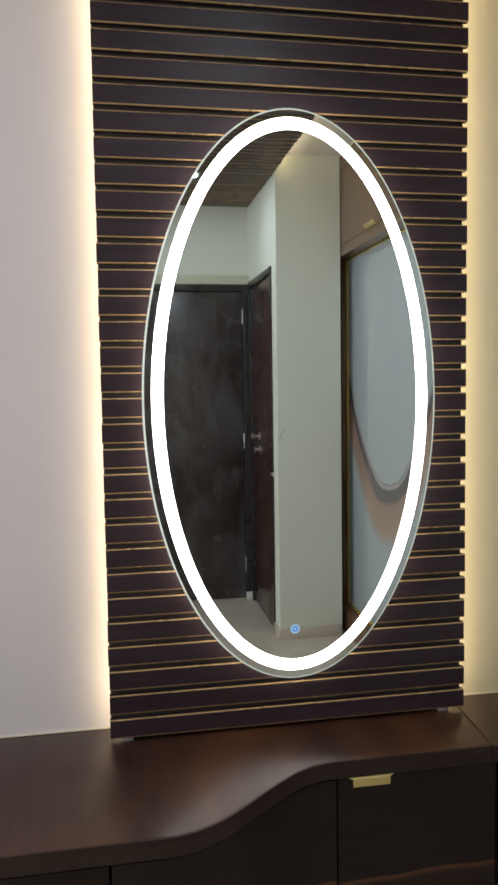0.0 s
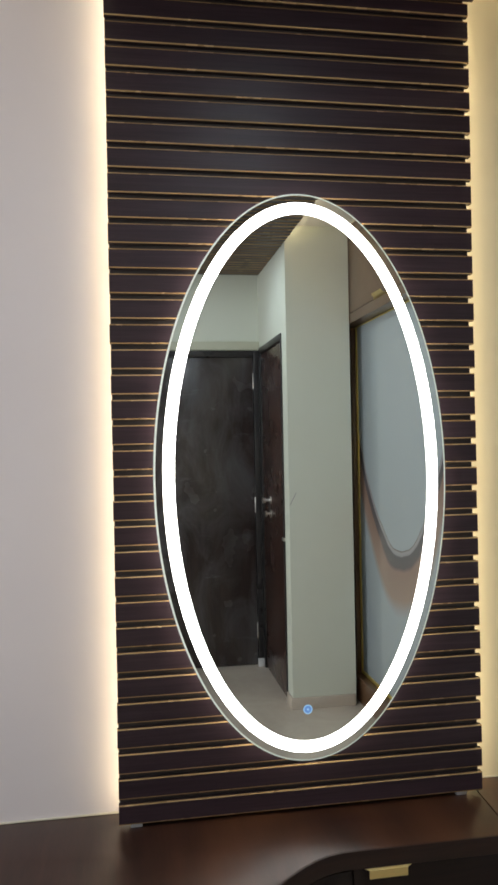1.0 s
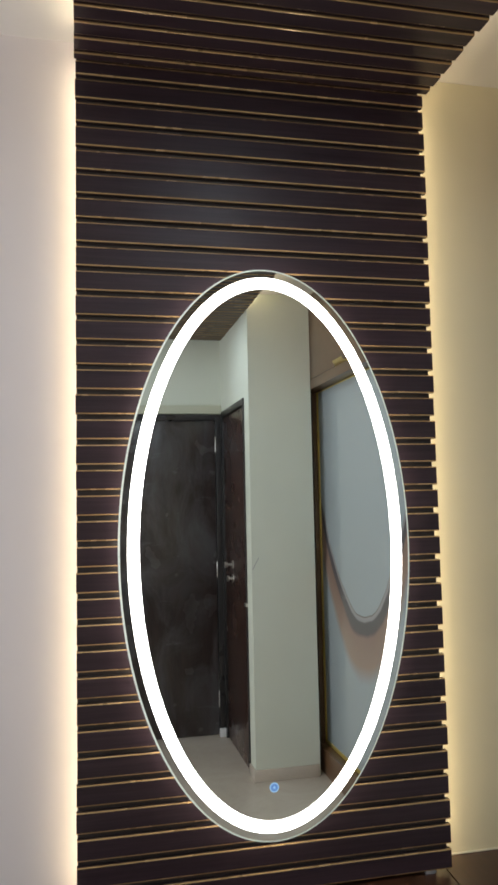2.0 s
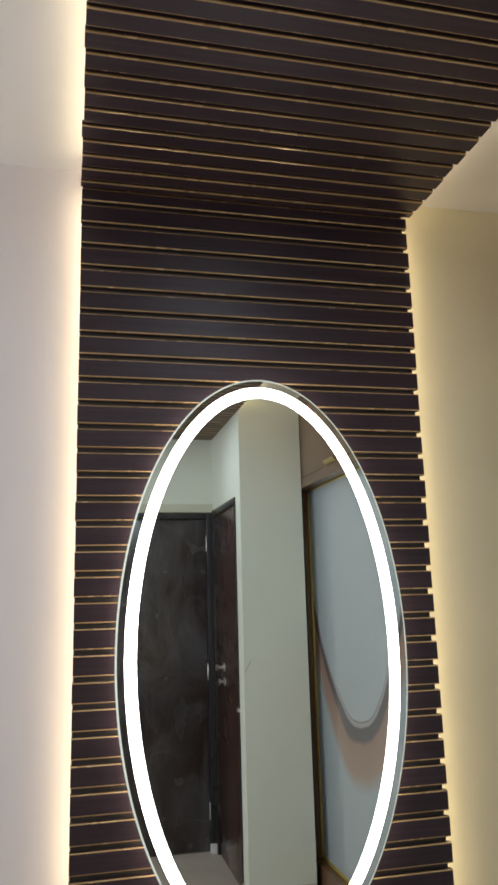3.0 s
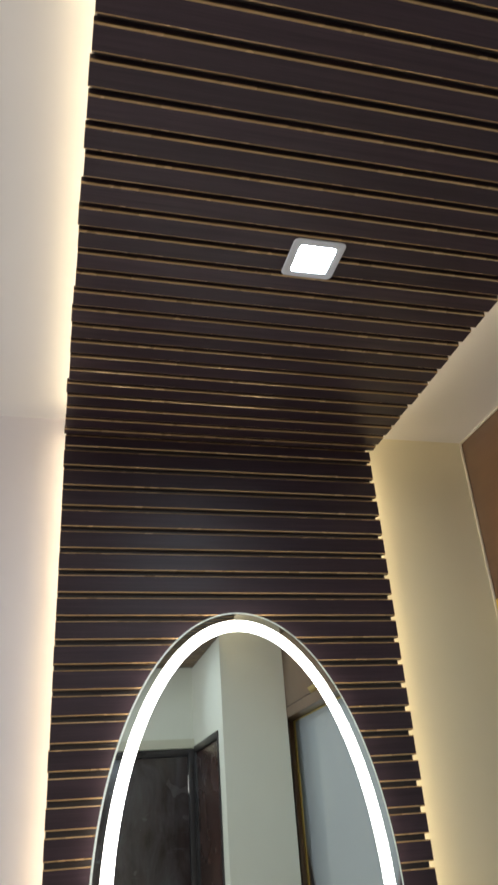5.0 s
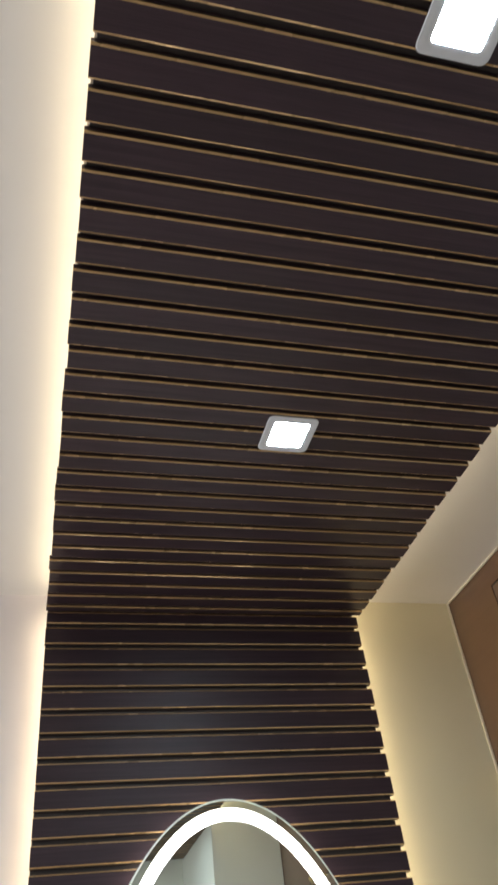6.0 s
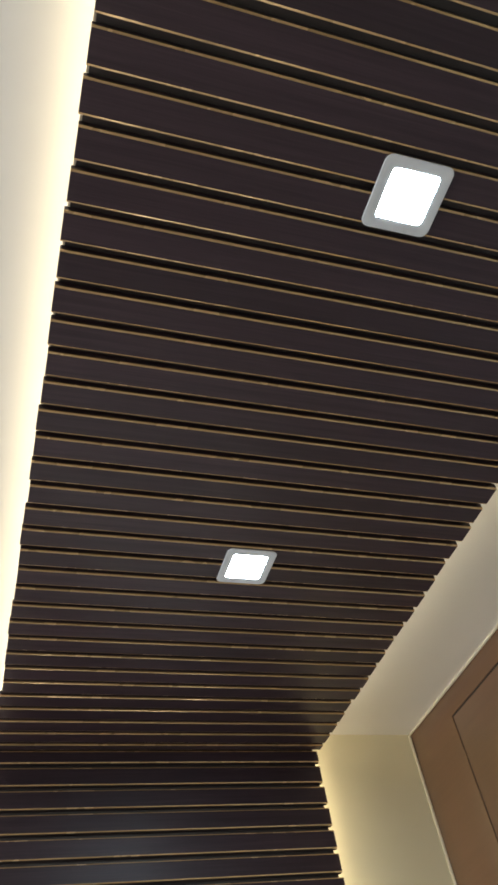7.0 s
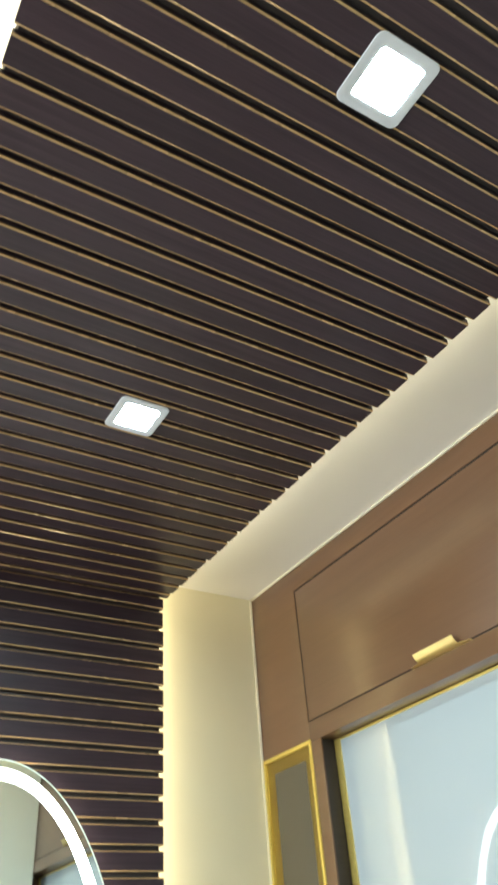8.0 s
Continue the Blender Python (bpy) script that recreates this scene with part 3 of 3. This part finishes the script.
# ---- wardrobe ----
def wardrobe():
    t = thing("wardrobe", (XW, 0, FZ), "brown laminate wardrobe with sliding lacquered glass doors", "wardrobe")
    YE = -2.66
    YN = WALL_Y - 0.001
    th, rec = 0.020, 0.058
    part("carcass", box_bm(XW + 0.10, XR - 0.002, YE, YN, FZ, CEIL - 0.002), BROWN, t)
    part("fascia", l_panel(XW, XW + th, YE, -0.1730, YN, 2.1395, 2.6085, CEIL - 0.001, 0.0008), BROWN, t, "brown laminate fascia and stile in one board")
    part("rail", box_bm(XW, XW + 0.10, YE, -0.1734, 2.132, 2.187, 0.001), BROWN, t)
    part("stile", box_bm(XW, XW + 0.006, -0.2240, -0.1772, FZ, 2.1315, 0.001), BROWN, t)
    # solid dark block in place of the shaded recess beside the sliding door
    part("door_pocket", box_bm(XW + 0.0065, XW + 0.0995, -0.2120, -0.1772, FZ, 2.1315), BACKING, t, "dark block painting the shade in the slot behind the stile")
    part("plinth", box_bm(XW + 0.03, XW + 0.10, YE, -0.2265, FZ, 0.09), BROWN, t)
    part("end_stile", box_bm(XW + 0.05, XW + 0.0995, YE, -2.547, FZ, 2.1310, 0.001), BROWN, t)
    part("end_panel", box_bm(XW, XW + th, YE, -2.414, 2.1875, 2.6095, 0.001), BROWN, t)
    for y0, y1 in ((-1.2905, -0.1795), (-2.412, -1.2955)):
        d = part("loft_door", box_bm(XW, XW + 0.019, y0, y1, 2.1910, 2.6015, 0.0012), BROWN, t)
        part("shadow_gap", box_bm(XW + 0.0195, XW + 0.099, y0 - 0.001, y1 + 0.001, 2.1875, 2.6095), BACKING, t)
        # added dark strips paint the shade into the gaps round each door
        for ya, yb, za, zb in ((y1 + 0.0002, y1 + 0.0062, 2.1882, 2.6080), (y0 - 0.0024, y0 - 0.0002, 2.1882, 2.6080),
                               (y0, y1, 2.6017, 2.6080), (y0, y1, 2.1882, 2.1908)):
            part("gasket", box_bm(XW + 0.002, XW + 0.019, ya, yb, za, zb), GAP_SHADE, d)
        c = (y0 + y1) / 2 - 0.013
        bm = bmesh.new()
        prof = ((0.012, 0.0), (-0.004, 0.0), (-0.012, 0.002), (-0.022, 0.010), (-0.027, 0.021), (-0.0255, 0.0215), (-0.020, 0.011), (-0.011, 0.004), (-0.004, 0.0018), (0.012, 0.0018))
        a = [bm.verts.new((XW + dx, c - (0.105 if dx > -0.006 else 0.070), 2.1875 + dz)) for dx, dz in prof]
        b = [bm.verts.new((XW + dx, c + (0.105 if dx > -0.006 else 0.070), 2.1875 + dz)) for dx, dz in prof]
        bridge(bm, a, b)
        bm.faces.new(a), bm.faces.new(b)
        part("handle", bm, GOLD_PULL, d, "curled gold metal edge pull")
    # narrow panel of tinted glass in a gold frame
    y0, y1, z0, z1 = -0.1765, YN - 0.002, TOP + 0.004, 2.1385
    fr = part("display_panel", box_bm(XW + 0.012, XW + 0.030, y0, y1, z0, z1), BACKING, t, "tinted glass panel in a gold frame")
    bm = box_bm(XW - 0.003, XW + 0.0118, y0, y0 + 0.011, z0, z1, 0.001)
    box_bm(XW - 0.003, XW + 0.0118, y1 - 0.011, y1, z0, z1, 0.001, bm=bm)
    box_bm(XW - 0.003, XW + 0.0118, y0 + 0.0111, y1 - 0.0111, z1 - 0.011, z1, 0.001, bm=bm)
    box_bm(XW - 0.003, XW + 0.0118, y0 + 0.0111, y1 - 0.0111, z0, z0 + 0.011, 0.001, bm=bm)
    part("frame", bm, GOLD, fr)
    bm = bmesh.new()
    m = 0.046
    q = [[bm.verts.new((x, y, z)) for y, z in ((y0 + i, z0 + i), (y1 - i, z0 + i), (y1 - i, z1 - i), (y0 + i, z1 - i))] for i, x in ((0.0112, XW + 0.006), (m, XW + 0.0085))]
    bridge(bm, *q)
    part("bevel_band", bm, OLD_GOLD, fr, "dull gold bevelled band")
    bm = bmesh.new()
    bm.faces.new([bm.verts.new((XW + 0.0087, y, z)) for y, z in ((y0 + m, z0 + m), (y1 - m, z0 + m), (y1 - m, z1 - m), (y0 + m, z1 - m))])
    part("pane", bm, TINTED, fr)
    # sliding doors
    for y0, y1, x in ((-1.235, -0.2145, XW + rec), (-2.545, -1.215, XW + rec + 0.020)):
        d = part("sliding_door", box_bm(x + 0.006, x + 0.018, y0, y1, 0.092, 2.1305), BACKING, t, "sliding door of pale lacquered glass")
        for a, b in ((y0, y0 + 0.026), (y1 - 0.026, y1)):
            part("stile_profile", box_bm(x - 0.004, x + 0.0058, a, b, 0.092, 2.1305, 0.0015), GOLD, d)
        for a, b in ((0.092, 0.112), (2.1245, 2.1305)):
            part("rail_profile", box_bm(x - 0.004, x + 0.0058, y0 + 0.0262, y1 - 0.0262, a, b, 0.001), GOLD, d)
        part("glass", box_bm(x, x + 0.0058, y0 + 0.0263, y1 - 0.0263, 0.1122, 2.1243), LACQUER, d, "pale blue glass with a brown wave")


OLD_GOLD = metal("dull_gold", (0.42, 0.31, 0.10), 0.42)
wardrobe()
bm = box_bm(XW - 0.007, XW - 0.0005, WALL_Y - 0.006, WALL_Y - 0.0005, TOP + 0.005, CEIL - 0.005, 0.001)
box_bm(XW - 0.007, XW - 0.0005, COL_Y + 0.001, WALL_Y - 0.0065, CEIL - 0.007, CEIL - 0.0005, 0.001, bm=bm)
setting("wardrobe_bead", bm, BEAD, "thin pale bead where wardrobe meets wall and ceiling", "trim")

# ---- doors seen in the mirror ----
FW = 0.042
d = thing("door_1", ((DX0 + DX1) / 2, BACK_Y, FZ), "closed dark espresso entrance door", "door", kind="structure")
bm = box_bm(DX0 + 0.001, DX0 + FW, BACK_Y - 0.10, BACK_Y + 0.010, FZ, DTOP - 0.001, 0.002)
box_bm(DX1 - FW, DX1 - 0.003, BACK_Y - 0.10, BACK_Y + 0.010, FZ, DTOP - 0.001, 0.002, bm=bm)
box_bm(DX0 + FW, DX1 - FW, BACK_Y - 0.10, BACK_Y + 0.010, DTOP - FW, DTOP - 0.001, 0.002, bm=bm)
part("frame", bm, FRAME_WOOD, d)
leaf = part("leaf", box_bm(DX0 + FW + 0.003, DX1 - FW - 0.003, BACK_Y - 0.042, BACK_Y - 0.004, FZ + 0.006, DTOP - FW - 0.003, 0.002), DOOR_WOOD, d)
for z in (0.19, 1.04, 1.88):
    part("hinge", cylinder_bm((DX1 - FW - 0.001, BACK_Y + 0.002, z - 0.052), (DX1 - FW - 0.001, BACK_Y + 0.002, z + 0.052), 0.0045, 12, 0.001), CHROME, leaf)
tagged(part("door_stop", box_bm(0.896, 0.940, BACK_Y + 0.012, BACK_Y + 0.045, FZ, 0.004, 0.005), WHITE_PLASTIC), "small white block at the foot of the door", "door stop")

d = thing("door_2", (WC, (SY0 + SY1) / 2, FZ), "closed dark red-brown side door with steel knobs", "door", kind="structure")
X2 = WC + 0.003
bm = box_bm(X2 - 0.008, X2 + 0.09, SY0 + 0.001, SY0 + FW, FZ, STOP - 0.001, 0.002)
box_bm(X2 - 0.008, X2 + 0.09, SY1 - 0.018, SY1 - 0.001, FZ, STOP - 0.001, 0.002, bm=bm)
box_bm(X2 - 0.008, X2 + 0.09, SY0 + FW, SY1 - 0.018, STOP - FW, STOP - 0.001, 0.002, bm=bm)
part("frame", bm, FRAME_WOOD, d)
leaf = part("leaf", box_bm(X2 + 0.004, X2 + 0.040, SY0 + FW + 0.003, SY1 - 0.021, FZ + 0.006, STOP - FW - 0.003, 0.002), DOOR_RED, d)
for z, out in ((1.094, 0.052), (1.008, 0.036)):
    y = -2.972
    bm = cylinder_bm((X2 + 0.004, y, z), (X2 - 0.004, y, z), 0.026, 24, 0.002)
    cylinder_bm((X2 - 0.004, y, z), (X2 - out * 0.6, y, z), 0.009, 16, bm=bm)
    cylinder_bm((X2 - out * 0.6, y, z), (X2 - out, y, z), 0.016, 20, 0.003, 0.021, bm=bm)
    part("knob", bm, CHROME, leaf, "round steel knob")
part("latch", box_bm(X2 - 0.014, X2 + 0.004, -2.575, -2.535, 0.885, 0.905, 0.003), CHROME, leaf, "small steel latch")

# scratch in the paint of the pier
bm = bmesh.new()
pts = [(0.951, 1.105), (0.962, 1.130), (0.972, 1.146), (0.986, 1.172)]
lo = [bm.verts.new((x, COL_Y + 0.0008, z)) for x, z in pts]
hi = [bm.verts.new((x - 0.0028, COL_Y + 0.0008, z + 0.0026)) for x, z in pts]
for i in range(3):
    bm.faces.new((lo[i], lo[i + 1], hi[i + 1], hi[i]))
setting("paint_scratch", bm, HOUSING, "thin grey scratch in the cream paint of the pier", "trim")
